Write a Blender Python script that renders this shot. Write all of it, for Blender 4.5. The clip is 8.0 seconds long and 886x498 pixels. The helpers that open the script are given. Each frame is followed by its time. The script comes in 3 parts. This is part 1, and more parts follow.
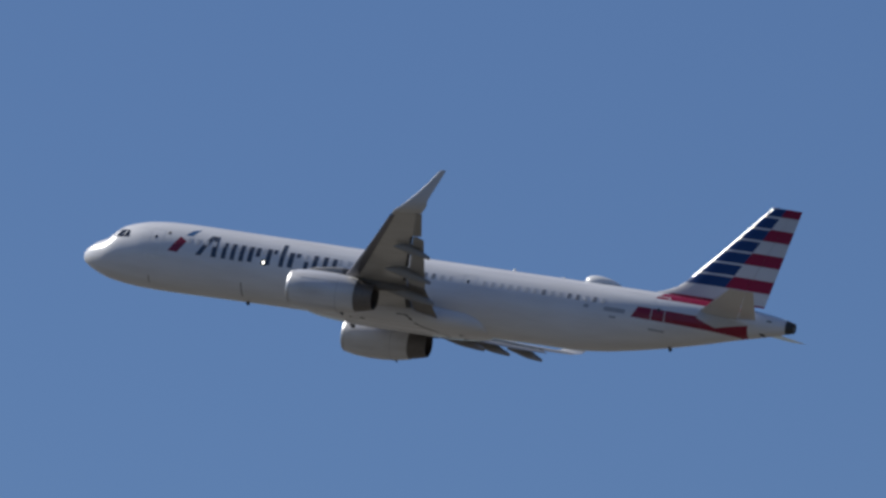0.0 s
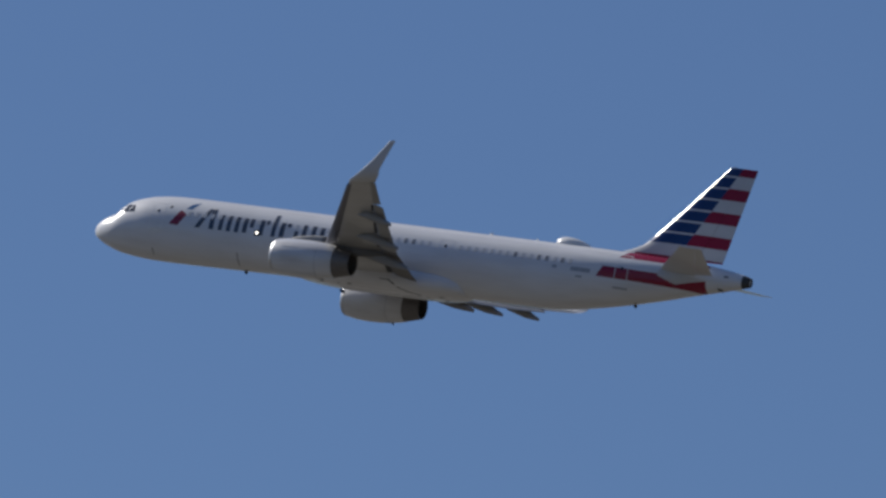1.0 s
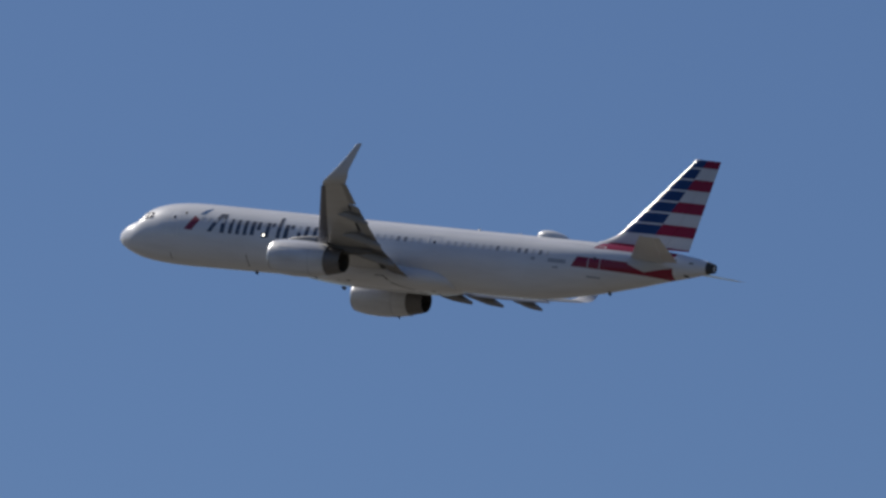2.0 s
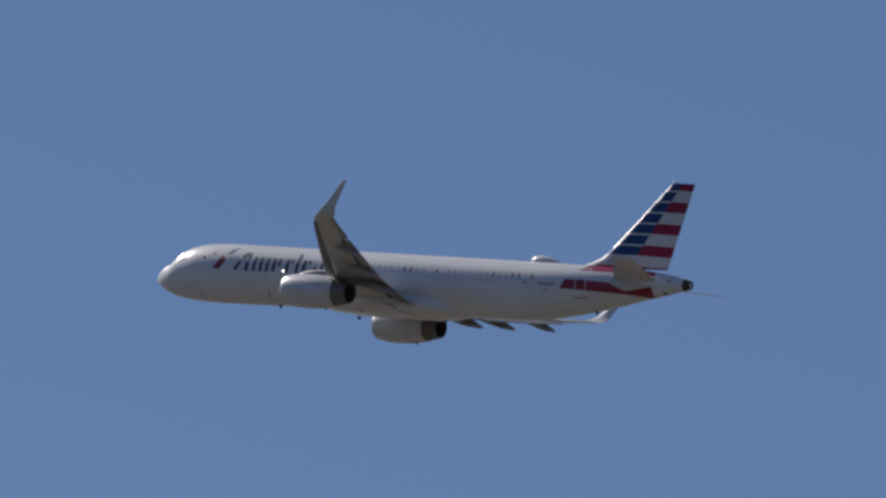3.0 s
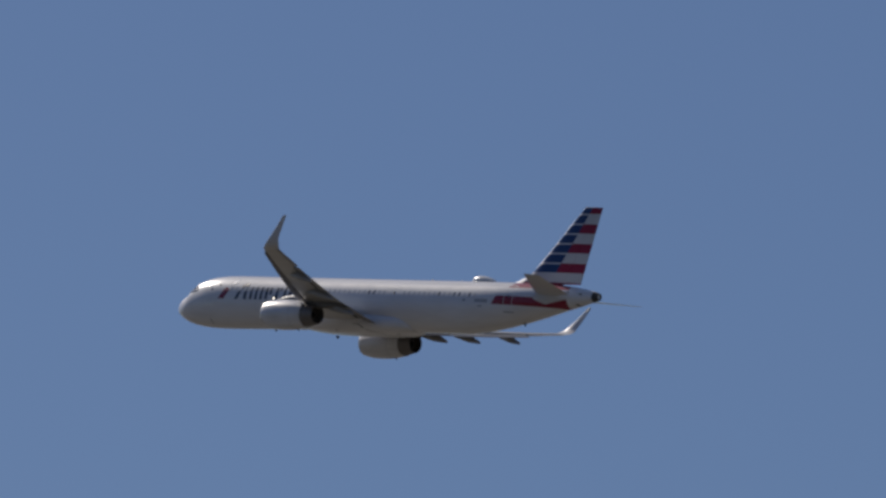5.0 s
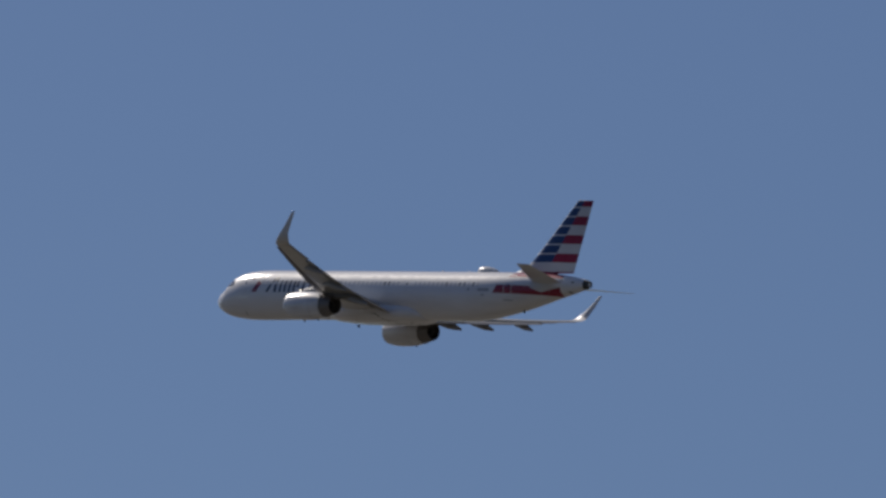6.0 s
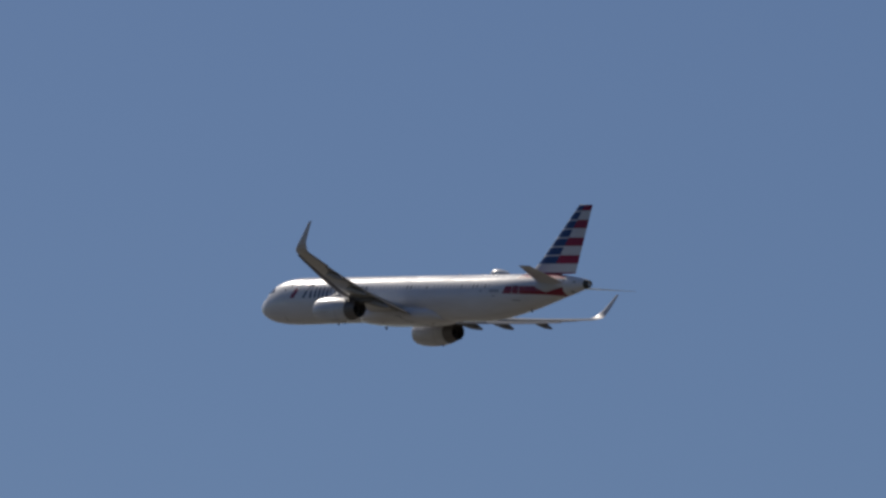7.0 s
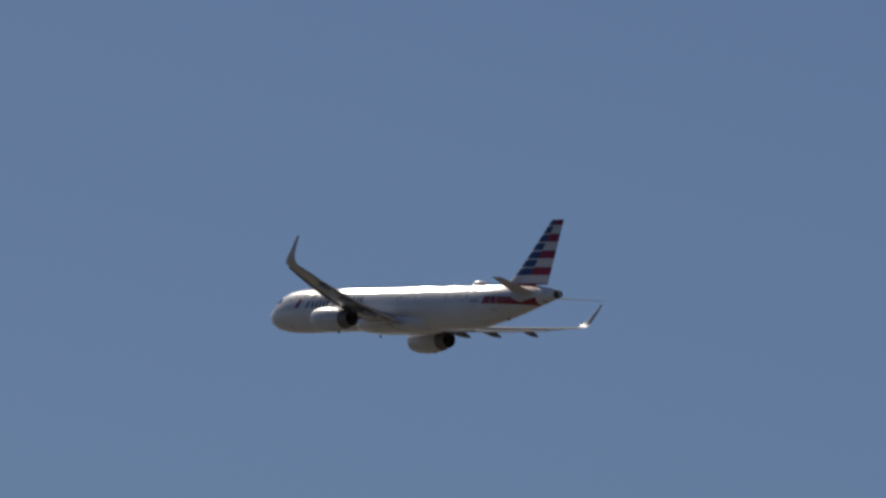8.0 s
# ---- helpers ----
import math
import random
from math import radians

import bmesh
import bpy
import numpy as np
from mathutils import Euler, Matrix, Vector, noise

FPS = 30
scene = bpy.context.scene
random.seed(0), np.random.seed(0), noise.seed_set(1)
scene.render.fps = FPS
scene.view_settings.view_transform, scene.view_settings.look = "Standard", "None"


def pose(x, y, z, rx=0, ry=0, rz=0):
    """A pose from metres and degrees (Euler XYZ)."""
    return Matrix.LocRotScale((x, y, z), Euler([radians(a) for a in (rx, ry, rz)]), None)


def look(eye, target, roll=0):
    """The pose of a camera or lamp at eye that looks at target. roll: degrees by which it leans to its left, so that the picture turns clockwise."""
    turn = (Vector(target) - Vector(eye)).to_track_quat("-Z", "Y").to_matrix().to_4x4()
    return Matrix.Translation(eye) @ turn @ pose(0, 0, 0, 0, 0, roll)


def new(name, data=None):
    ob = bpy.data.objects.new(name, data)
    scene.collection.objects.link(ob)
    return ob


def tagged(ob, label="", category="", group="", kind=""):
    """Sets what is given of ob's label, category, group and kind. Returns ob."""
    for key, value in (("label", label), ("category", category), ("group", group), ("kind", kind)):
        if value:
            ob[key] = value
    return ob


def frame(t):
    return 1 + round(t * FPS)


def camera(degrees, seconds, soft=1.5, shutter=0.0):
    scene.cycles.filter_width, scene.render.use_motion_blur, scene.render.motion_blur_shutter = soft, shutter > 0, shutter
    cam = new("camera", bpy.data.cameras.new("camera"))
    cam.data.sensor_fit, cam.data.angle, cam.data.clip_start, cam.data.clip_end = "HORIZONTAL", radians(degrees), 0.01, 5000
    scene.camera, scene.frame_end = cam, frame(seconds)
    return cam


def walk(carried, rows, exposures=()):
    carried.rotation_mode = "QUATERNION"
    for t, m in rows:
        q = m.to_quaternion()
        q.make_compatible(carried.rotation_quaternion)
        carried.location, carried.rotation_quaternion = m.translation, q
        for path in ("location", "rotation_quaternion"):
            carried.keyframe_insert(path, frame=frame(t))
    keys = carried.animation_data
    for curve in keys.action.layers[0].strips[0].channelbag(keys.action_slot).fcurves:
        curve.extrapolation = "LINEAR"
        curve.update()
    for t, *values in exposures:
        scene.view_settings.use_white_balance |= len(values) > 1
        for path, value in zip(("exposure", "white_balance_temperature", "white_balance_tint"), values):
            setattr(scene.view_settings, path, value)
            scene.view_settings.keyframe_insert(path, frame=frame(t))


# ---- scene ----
cam = camera(4.4202, 8.0, soft=2.9)
# a hand-held long lens that follows the airliner
walk(cam, [
    (0.0, pose(0, 0, 1.6, 102.598, 0.318, 2.828)),
    (0.1, pose(0, 0, 1.6, 102.621, 0.280, 3.574)),
    (0.2, pose(0, 0, 1.6, 102.640, 0.243, 4.314)),
    (0.3, pose(0, 0, 1.6, 102.653, 0.205, 5.058)),
    (0.4, pose(0, 0, 1.6, 102.664, 0.167, 5.779)),
    (0.5, pose(0, 0, 1.6, 102.676, 0.130, 6.458)),
    (0.6, pose(0, 0, 1.6, 102.706, 0.054, 7.108)),
    (0.7, pose(0, 0, 1.6, 102.722, -0.022, 7.719)),
    (0.8, pose(0, 0, 1.6, 102.727, -0.097, 8.317)),
    (0.9, pose(0, 0, 1.6, 102.719, -0.180, 8.923)),
    (1.0, pose(0, 0, 1.6, 102.705, -0.249, 9.546)),
    (1.1, pose(0, 0, 1.6, 102.690, -0.287, 10.258)),
    (1.2, pose(0, 0, 1.6, 102.685, -0.318, 11.002)),
    (1.3, pose(0, 0, 1.6, 102.698, -0.352, 11.708)),
    (1.4, pose(0, 0, 1.6, 102.712, -0.387, 12.399)),
    (1.5, pose(0, 0, 1.6, 102.723, -0.421, 13.072)),
    (1.6, pose(0, 0, 1.6, 102.713, -0.424, 13.659)),
    (1.7, pose(0, 0, 1.6, 102.721, -0.427, 14.157)),
    (1.8, pose(0, 0, 1.6, 102.730, -0.430, 14.631)),
    (1.9, pose(0, 0, 1.6, 102.736, -0.434, 15.159)),
    (2.0, pose(0, 0, 1.6, 102.742, -0.436, 15.697)),
    (2.1, pose(0, 0, 1.6, 102.751, -0.423, 16.230)),
    (2.2, pose(0, 0, 1.6, 102.760, -0.397, 16.783)),
    (2.3, pose(0, 0, 1.6, 102.766, -0.357, 17.360)),
    (2.4, pose(0, 0, 1.6, 102.770, -0.295, 17.940)),
    (2.5, pose(0, 0, 1.6, 102.773, -0.216, 18.520)),
    (2.6, pose(0, 0, 1.6, 102.775, -0.125, 19.100)),
    (2.7, pose(0, 0, 1.6, 102.775, -0.027, 19.678)),
    (2.8, pose(0, 0, 1.6, 102.774, 0.073, 20.254)),
    (2.9, pose(0, 0, 1.6, 102.771, 0.169, 20.825)),
    (3.0, pose(0, 0, 1.6, 102.768, 0.256, 21.391)),
    (3.1, pose(0, 0, 1.6, 102.763, 0.328, 21.951)),
    (3.2, pose(0, 0, 1.6, 102.757, 0.382, 22.503)),
    (3.3, pose(0, 0, 1.6, 102.750, 0.410, 23.046)),
    (3.4, pose(0, 0, 1.6, 102.743, 0.424, 23.631)),
    (3.5, pose(0, 0, 1.6, 102.733, 0.430, 24.216)),
    (3.6, pose(0, 0, 1.6, 102.716, 0.389, 24.738)),
    (3.7, pose(0, 0, 1.6, 102.699, 0.322, 25.219)),
    (3.8, pose(0, 0, 1.6, 102.691, 0.267, 25.587)),
    (3.9, pose(0, 0, 1.6, 102.685, 0.213, 25.880)),
    (4.0, pose(0, 0, 1.6, 102.671, 0.159, 26.162)),
    (4.1, pose(0, 0, 1.6, 102.667, 0.130, 26.531)),
    (4.2, pose(0, 0, 1.6, 102.650, 0.100, 26.912)),
    (4.3, pose(0, 0, 1.6, 102.625, 0.071, 27.299)),
    (4.4, pose(0, 0, 1.6, 102.572, 0.039, 27.684)),
    (4.5, pose(0, 0, 1.6, 102.514, 0.013, 28.081)),
    (4.6, pose(0, 0, 1.6, 102.476, -0.002, 28.515)),
    (4.7, pose(0, 0, 1.6, 102.438, -0.014, 28.952)),
    (4.8, pose(0, 0, 1.6, 102.399, -0.028, 29.367)),
    (4.9, pose(0, 0, 1.6, 102.360, -0.041, 29.774)),
    (5.0, pose(0, 0, 1.6, 102.320, -0.055, 30.174)),
    (5.1, pose(0, 0, 1.6, 102.279, -0.068, 30.568)),
    (5.2, pose(0, 0, 1.6, 102.239, -0.082, 30.955)),
    (5.3, pose(0, 0, 1.6, 102.197, -0.095, 31.337)),
    (5.4, pose(0, 0, 1.6, 102.156, -0.109, 31.713)),
    (5.5, pose(0, 0, 1.6, 102.114, -0.122, 32.085)),
    (5.6, pose(0, 0, 1.6, 102.072, -0.136, 32.453)),
    (5.7, pose(0, 0, 1.6, 102.030, -0.149, 32.818)),
    (5.8, pose(0, 0, 1.6, 101.989, -0.163, 33.179)),
    (5.9, pose(0, 0, 1.6, 101.947, -0.180, 33.539)),
    (6.0, pose(0, 0, 1.6, 101.905, -0.190, 33.897)),
    (6.1, pose(0, 0, 1.6, 101.865, -0.148, 34.261)),
    (6.2, pose(0, 0, 1.6, 101.825, -0.078, 34.629)),
    (6.3, pose(0, 0, 1.6, 101.782, -0.023, 34.996)),
    (6.4, pose(0, 0, 1.6, 101.740, 0.033, 35.358)),
    (6.5, pose(0, 0, 1.6, 101.703, 0.089, 35.710)),
    (6.6, pose(0, 0, 1.6, 101.662, 0.138, 36.074)),
    (6.7, pose(0, 0, 1.6, 101.626, 0.188, 36.416)),
    (6.8, pose(0, 0, 1.6, 101.592, 0.238, 36.744)),
    (6.9, pose(0, 0, 1.6, 101.557, 0.300, 37.046)),
    (7.0, pose(0, 0, 1.6, 101.521, 0.337, 37.328)),
    (7.1, pose(0, 0, 1.6, 101.485, 0.293, 37.588)),
    (7.2, pose(0, 0, 1.6, 101.450, 0.220, 37.844)),
    (7.3, pose(0, 0, 1.6, 101.426, 0.161, 38.110)),
    (7.4, pose(0, 0, 1.6, 101.406, 0.103, 38.375)),
    (7.5, pose(0, 0, 1.6, 101.381, 0.044, 38.638)),
    (7.6, pose(0, 0, 1.6, 101.336, -0.017, 38.920)),
    (7.7, pose(0, 0, 1.6, 101.293, -0.078, 39.192)),
    (7.8, pose(0, 0, 1.6, 101.251, -0.139, 39.459)),
    (7.9, pose(0, 0, 1.6, 101.205, -0.200, 39.721)),
    (8.0, pose(0, 0, 1.6, 101.158, -0.261, 39.980)),
], exposures=[(0, 0.06, 6400, 9), (0.7, -0.05, 6440, 9), (1.5, -0.11, 6500, 9), (4, -0.32, 6800, 12), (6.5, -0.49, 6900, 11), (7.5, -0.55, 6980, 10), (8, -0.63, 7080, 10)])

# the flight: middle place, speed, change of speed; angles as powers of (t - 4) / 4
T0, V, A = Vector((-367.47, 740.62, 182.75)), Vector((-81.033, 17.667, 7.034)), Vector((1.092, -0.575, -0.821))
HEADING = (168.139, 0.461, -1.372)
PITCH = (9.635, -2.047, 0.256)
BANK = (2.222, 1.143, 0.851, -0.699)

SKY_STRENGTH, SKY_TINT, SUN_POWER, LAMP_GLOW = 0.075, (0.54, 0.65, 0.86), 4.5, 3.0
SUN_EL, SUN_AZ = 43.6, 66.0      # degrees up, degrees left of +y


def flight(t):
    """The airliner's pose at t seconds: climbing away in a gentle bank."""
    u = (t - 4) / 4
    at = T0 + V * (t - 4) + A * (0.5 * (t - 4) ** 2)
    head = sum(c * u ** k for k, c in enumerate(HEADING))
    nose_up = sum(c * u ** k for k, c in enumerate(PITCH))
    bank = sum(c * u ** k for k, c in enumerate(BANK))
    return pose(at.x, at.y, at.z, bank, -nose_up, head)


# ---- world, sun ----
world = bpy.data.worlds.new("clear_sky")
scene.world = world
world.use_nodes = True
wn = world.node_tree
wn.nodes.clear()
sky = wn.nodes.new("ShaderNodeTexSky")
sky.sky_type, sky.sun_disc = "NISHITA", False
sky.sun_elevation, sky.sun_rotation = radians(SUN_EL), radians(-SUN_AZ)
sky.altitude, sky.air_density, sky.dust_density, sky.ozone_density = 300, 1.0, 0.7, 2.5
tint = wn.nodes.new("ShaderNodeMix")
tint.data_type, tint.blend_type = "RGBA", "MULTIPLY"
tint.inputs[0].default_value = 1.0
tint.inputs[7].default_value = (*SKY_TINT, 1)
back = wn.nodes.new("ShaderNodeBackground")
back.inputs[1].default_value = SKY_STRENGTH
wout = wn.nodes.new("ShaderNodeOutputWorld")
wn.links.new(sky.outputs[0], tint.inputs[6])
wn.links.new(tint.outputs[2], back.inputs[0])
wn.links.new(back.outputs[0], wout.inputs[0])

sun = new("sun", bpy.data.lights.new("sun", "SUN"))
sun.data.energy, sun.data.angle, sun.data.color = SUN_POWER, radians(0.53), (1.0, 0.945, 0.88)
ce = math.cos(radians(SUN_EL))
to_sun = Vector((-math.sin(radians(SUN_AZ)) * ce, math.cos(radians(SUN_AZ)) * ce, math.sin(radians(SUN_EL))))
sun.matrix_basis = look(to_sun * 50, (0, 0, 0))


# ---- materials ----
class Nodes:
    """A small helper to write a node material in a few lines."""

    def __init__(self, name):
        self.mat = bpy.data.materials.new(name)
        self.mat.use_nodes = True
        self.tree = self.mat.node_tree
        self.bsdf = self.tree.nodes["Principled BSDF"]
        self.coords = self.tree.nodes.new("ShaderNodeTexCoord").outputs["Object"]

    def put(self, socket, value):
        if isinstance(value, bpy.types.NodeSocket):
            self.tree.links.new(value, socket)
        else:
            socket.default_value = value

    def math(self, op, a, b=0.0, c=0.0):
        n = self.tree.nodes.new("ShaderNodeMath")
        n.operation = op
        for socket, value in zip(n.inputs, (a, b, c)):
            self.put(socket, value)
        return n.outputs[0]

    def noise(self, scale, detail=4.0, stretch=(1, 1, 1)):
        m = self.tree.nodes.new("ShaderNodeMapping")
        m.inputs["Scale"].default_value = stretch
        self.put(m.inputs[0], self.coords)
        n = self.tree.nodes.new("ShaderNodeTexNoise")
        n.inputs["Scale"].default_value, n.inputs["Detail"].default_value = scale, detail
        self.put(n.inputs[0], m.outputs[0])
        return n.outputs[0]

    def span(self, value, lo, hi, out_lo, out_hi):
        n = self.tree.nodes.new("ShaderNodeMapRange")
        for socket, v in zip(n.inputs[:5], (value, lo, hi, out_lo, out_hi)):
            self.put(socket, v)
        return n.outputs[0]

    def mix(self, f, a, b):
        n = self.tree.nodes.new("ShaderNodeMix")
        n.data_type = "RGBA"
        self.put(n.inputs[0], f)
        for socket, v in zip(n.inputs[6:8], (a, b)):
            self.put(socket, v if isinstance(v, bpy.types.NodeSocket) else (*v, 1))
        return n.outputs[2]

    def xyz(self):
        n = self.tree.nodes.new("ShaderNodeSeparateXYZ")
        self.put(n.inputs[0], self.coords)
        return n.outputs

    def bump(self, height, strength, distance=0.01, socket="Normal"):
        n = self.tree.nodes.new("ShaderNodeBump")
        n.inputs["Strength"].default_value, n.inputs["Distance"].default_value = strength, distance
        self.put(n.inputs["Height"], height)
        self.put(self.bsdf.inputs[socket], n.outputs[0])

    def finish(self, color, rough, metal=0.0, coat=0.0, coat_rough=0.05, gloss=0.5):
        b = self.bsdf.inputs
        self.put(b["Base Color"], color if isinstance(color, bpy.types.NodeSocket) else (*color, 1))
        self.put(b["Roughness"], rough)
        self.put(b["Metallic"], metal)
        b["Coat Weight"].default_value, b["Coat Roughness"].default_value = coat, coat_rough
        b["Specular IOR Level"].default_value = gloss
        return self.mat


SILVER, NAVY, RED = (0.77, 0.77, 0.78), (0.010, 0.042, 0.15), (0.27, 0.004, 0.034)


def worn(k, color, amount=0.12):
    """The colour with faint streaks along the airflow and blotches of dirt."""
    streak = k.noise(1.3, 5, (0.25, 1.6, 1.6))
    blot = k.noise(0.35, 3)
    grime = k.math("MULTIPLY", k.span(streak, 0.35, 0.75, 0, 1), k.span(blot, 0.3, 0.7, 0.3, 1))
    return k.mix(k.math("MULTIPLY", grime, amount), color, (0.30, 0.27, 0.23))


def stripes(k, base, tail):
    """Red and navy flag bands across the fin and the rear body, over the base colour."""
    x, y, z = k.xyz()
    s = k.math("SUBTRACT", 20.0, x)
    red_band = k.math("LESS_THAN", k.math("FRACT", k.math("DIVIDE", k.math("ADD", z, 20 * 1.565 - 2.9), 1.565)), 0.475)
    blue_band = k.math("LESS_THAN", k.math("FRACT", k.math("DIVIDE", k.math("ADD", z, 40 * 0.7825 - 2.9), 0.7825)), 0.84)
    hind = k.math("GREATER_THAN", s, k.math("MULTIPLY_ADD", z, 0.52, 38.33))
    high = k.math("GREATER_THAN", z, 2.86)
    lower = k.math("LESS_THAN", z, 1.0)
    front_low = k.math("GREATER_THAN", s, k.math("MULTIPLY_ADD", z, 0.46, 35.0))
    front_top = k.math("GREATER_THAN", s, k.math("MULTIPLY_ADD", z, 0.77, 35.0))
    front = k.math("MAXIMUM", k.math("MULTIPLY", lower, front_low), k.math("MULTIPLY", k.math("SUBTRACT", 1.0, lower), front_top))
    rear = k.math("LESS_THAN", s, 41.85) if tail else 1.0
    low_side = k.math("GREATER_THAN", z, -0.3)
    low_band = k.math("MULTIPLY", k.math("GREATER_THAN", z, 0.0), k.math("LESS_THAN", z, 0.70))
    top_band = k.math("MULTIPLY", k.math("GREATER_THAN", z, 1.42), k.math("LESS_THAN", z, 2.12))
    red_band = k.math("ADD", k.math("MULTIPLY", red_band, high), k.math("ADD", low_band, top_band))
    m_red = k.math("MULTIPLY", red_band, k.math("MULTIPLY", front, k.math("MULTIPLY", rear, low_side)))
    keep = k.math("MAXIMUM", hind, k.math("SUBTRACT", 1.0, high))
    m_red = k.math("MULTIPLY", m_red, keep)
    m_blue = k.math("MULTIPLY", blue_band, k.math("MULTIPLY", high, k.math("SUBTRACT", 1.0, hind)))
    c = k.mix(m_red, base, RED)
    return k.mix(m_blue, c, NAVY)


def mat_fuselage():
    k = Nodes("silver_livery_paint")
    x, y, z = k.xyz()
    color = stripes(k, worn(k, SILVER, 0.22), True)
    rough = k.span(k.noise(2.0, 4), 0.3, 0.7, 0.45, 0.55)
    # sheet metal slightly wavy between the stringers, smooth along them
    aft = k.span(x, 16.0, 11.0, 0.0, 1.0)
    k.bump(k.math("MULTIPLY", k.noise(2.2, 3, (0.02, 1, 1)), aft), 1.0, 0.14, "Coat Normal")
    # the radome's paint is duller than the polished body
    k.put(k.bsdf.inputs["Coat Roughness"], k.span(x, 18.0, 13.0, 0.26, 0.10))
    return k.finish(color, rough, 0.0, 1.0, 0.10, 0.1)


def mat_fin():
    k = Nodes("flag_livery_paint")
    color = stripes(k, worn(k, (0.58, 0.58, 0.59), 0.2), False)
    return k.finish(color, 0.32, 0.0, 0.3, 0.06, 0.2)


def mat_paint(name, color, rough, metal=0.0, coat=0.0, dirt=0.15, coat_rough=0.05):
    k = Nodes(name)
    r = k.span(k.noise(3.0, 4), 0.3, 0.7, rough * 0.85, rough * 1.15)
    return k.finish(worn(k, color, dirt), r, metal, coat, coat_rough)


def mat_wing():
    k = Nodes("grey_wing_paint")
    x, y, z = k.xyz()
    s = k.math("SUBTRACT", 20.0, x)
    # darker inboard, in line with the engine and growing towards the rear
    off = k.math("ABSOLUTE", k.math("SUBTRACT", k.math("ABSOLUTE", y), 5.4))
    aft_dark = k.math("MULTIPLY", k.span(off, 0.6, 2.6, 1.0, 0.0), k.span(s, 18.5, 21.5, 0.2, 1.0))
    aft_dark = k.math("MULTIPLY", aft_dark, k.span(k.noise(0.9, 5, (0.4, 1.5, 1)), 0.3, 0.65, 0.35, 1.0))
    aft_dark = k.math("MULTIPLY", aft_dark, k.span(s, 30.0, 31.0, 0.72, 0.0))
    base = worn(k, (0.52, 0.51, 0.49), 0.5)
    rough = k.span(k.noise(3.0, 4), 0.3, 0.7, 0.3, 0.4)
    return k.finish(k.mix(aft_dark, base, (0.10, 0.095, 0.09)), rough, 0.0, 0.5)


def mat_cowl():
    k = Nodes("silver_cowl_paint")
    k.bump(k.noise(1.6, 2, (0.5, 1, 1)), 1.0, 0.09, "Coat Normal")
    return k.finish(worn(k, (0.72, 0.72, 0.73), 0.5), k.span(k.noise(3.0, 4), 0.3, 0.7, 0.34, 0.44), 0.0, 1.0, 0.12)


def mat_plain(name, color, rough, metal=0.0, coat=0.0):
    k = Nodes(name)
    c = k.mix(k.span(k.noise(6.0, 3), 0.3, 0.7, 0, 1), tuple(v * 0.85 for v in color), color)
    return k.finish(c, rough, metal, coat)


M_BODY, M_FIN = mat_fuselage(), mat_fin()
M_WING = mat_wing()
M_FAIR = mat_paint("grey_fairing_paint", (0.27, 0.265, 0.26), 0.42, 0.0, 0.3, 0.4)
M_SHARK = mat_paint("grey_tip_paint", (0.60, 0.60, 0.60), 0.42, 0.0, 0.1, 0.2)
M_COWL = mat_cowl()
M_TAIL = mat_paint("pale_tailplane_paint", (0.60, 0.60, 0.60), 0.4, 0.0, 0.4, 0.2)
M_TRIM = mat_paint("grey_flap_paint", (0.33, 0.325, 0.315), 0.5, 0.0, 0.0, 0.4)
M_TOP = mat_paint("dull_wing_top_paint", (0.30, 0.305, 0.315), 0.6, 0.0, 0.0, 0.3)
M_CHROME = mat_plain("bright_metal", (0.82, 0.82, 0.83), 0.2, 1.0)
M_LIP = mat_plain("polished_lip", (0.55, 0.55, 0.56), 0.48, 1.0)
M_EDGE = mat_plain("bare_leading_edge", (0.80, 0.80, 0.81), 0.4, 1.0)
# slat metal kept dark: the shadow under the slats is in its colour
M_SLAT = mat_plain("shade_dark_slat_metal", (0.22, 0.22, 0.25), 0.38, 0.6)
M_FLAP = mat_paint("dark_flap_paint", (0.13, 0.12, 0.11), 0.5, 0.0, 0.0, 0.4)
M_HOT = mat_plain("dark_nozzle_metal", (0.21, 0.195, 0.185), 0.5, 0.5)
M_SOOT = mat_plain("grey_soot", (0.15, 0.145, 0.14), 0.8)
M_BLACK = mat_plain("soot_black", (0.012, 0.012, 0.013), 0.7)
M_GLASS = mat_plain("dark_glazing", (0.012, 0.014, 0.018), 0.12, 0.0, 1.0)
M_PANE = mat_plain("pane_with_blind_down", (0.63, 0.64, 0.66), 0.25, 0.0, 0.5)
M_DIM = mat_plain("dark_cabin_pane", (0.30, 0.305, 0.32), 0.15, 0.0, 0.6)
M_SLATE = mat_plain("slate_lettering", (0.055, 0.075, 0.115), 0.35, 0.0, 0.5)
M_LOGO_RED = mat_plain("red_emblem", RED, 0.35, 0.0, 0.5)
M_LOGO_BLUE = mat_plain("blue_emblem", (0.03, 0.13, 0.30), 0.35, 0.0, 0.5)
M_MARK = mat_plain("faint_grey_marking", (0.42, 0.43, 0.46), 0.4)
M_LINE = mat_plain("pale_outline", (0.80, 0.80, 0.80), 0.4)
M_GAP = mat_plain("dark_gap", (0.06, 0.06, 0.06), 0.7)
M_WHITE = mat_paint("white_dome_paint", (0.78, 0.78, 0.77), 0.35, 0.0, 0.3, 0.1)


def mat_ground():
    k = Nodes("dry_open_ground")
    c = k.mix(k.span(k.noise(0.004, 6), 0.35, 0.65, 0, 1), (0.062, 0.057, 0.047), (0.100, 0.090, 0.074))
    c = k.mix(k.span(k.noise(0.06, 6), 0.4, 0.7, 0, 0.6), c, (0.072, 0.070, 0.062))
    k.bump(k.noise(1.5, 5), 0.5, 0.05)
    return k.finish(c, 0.95)


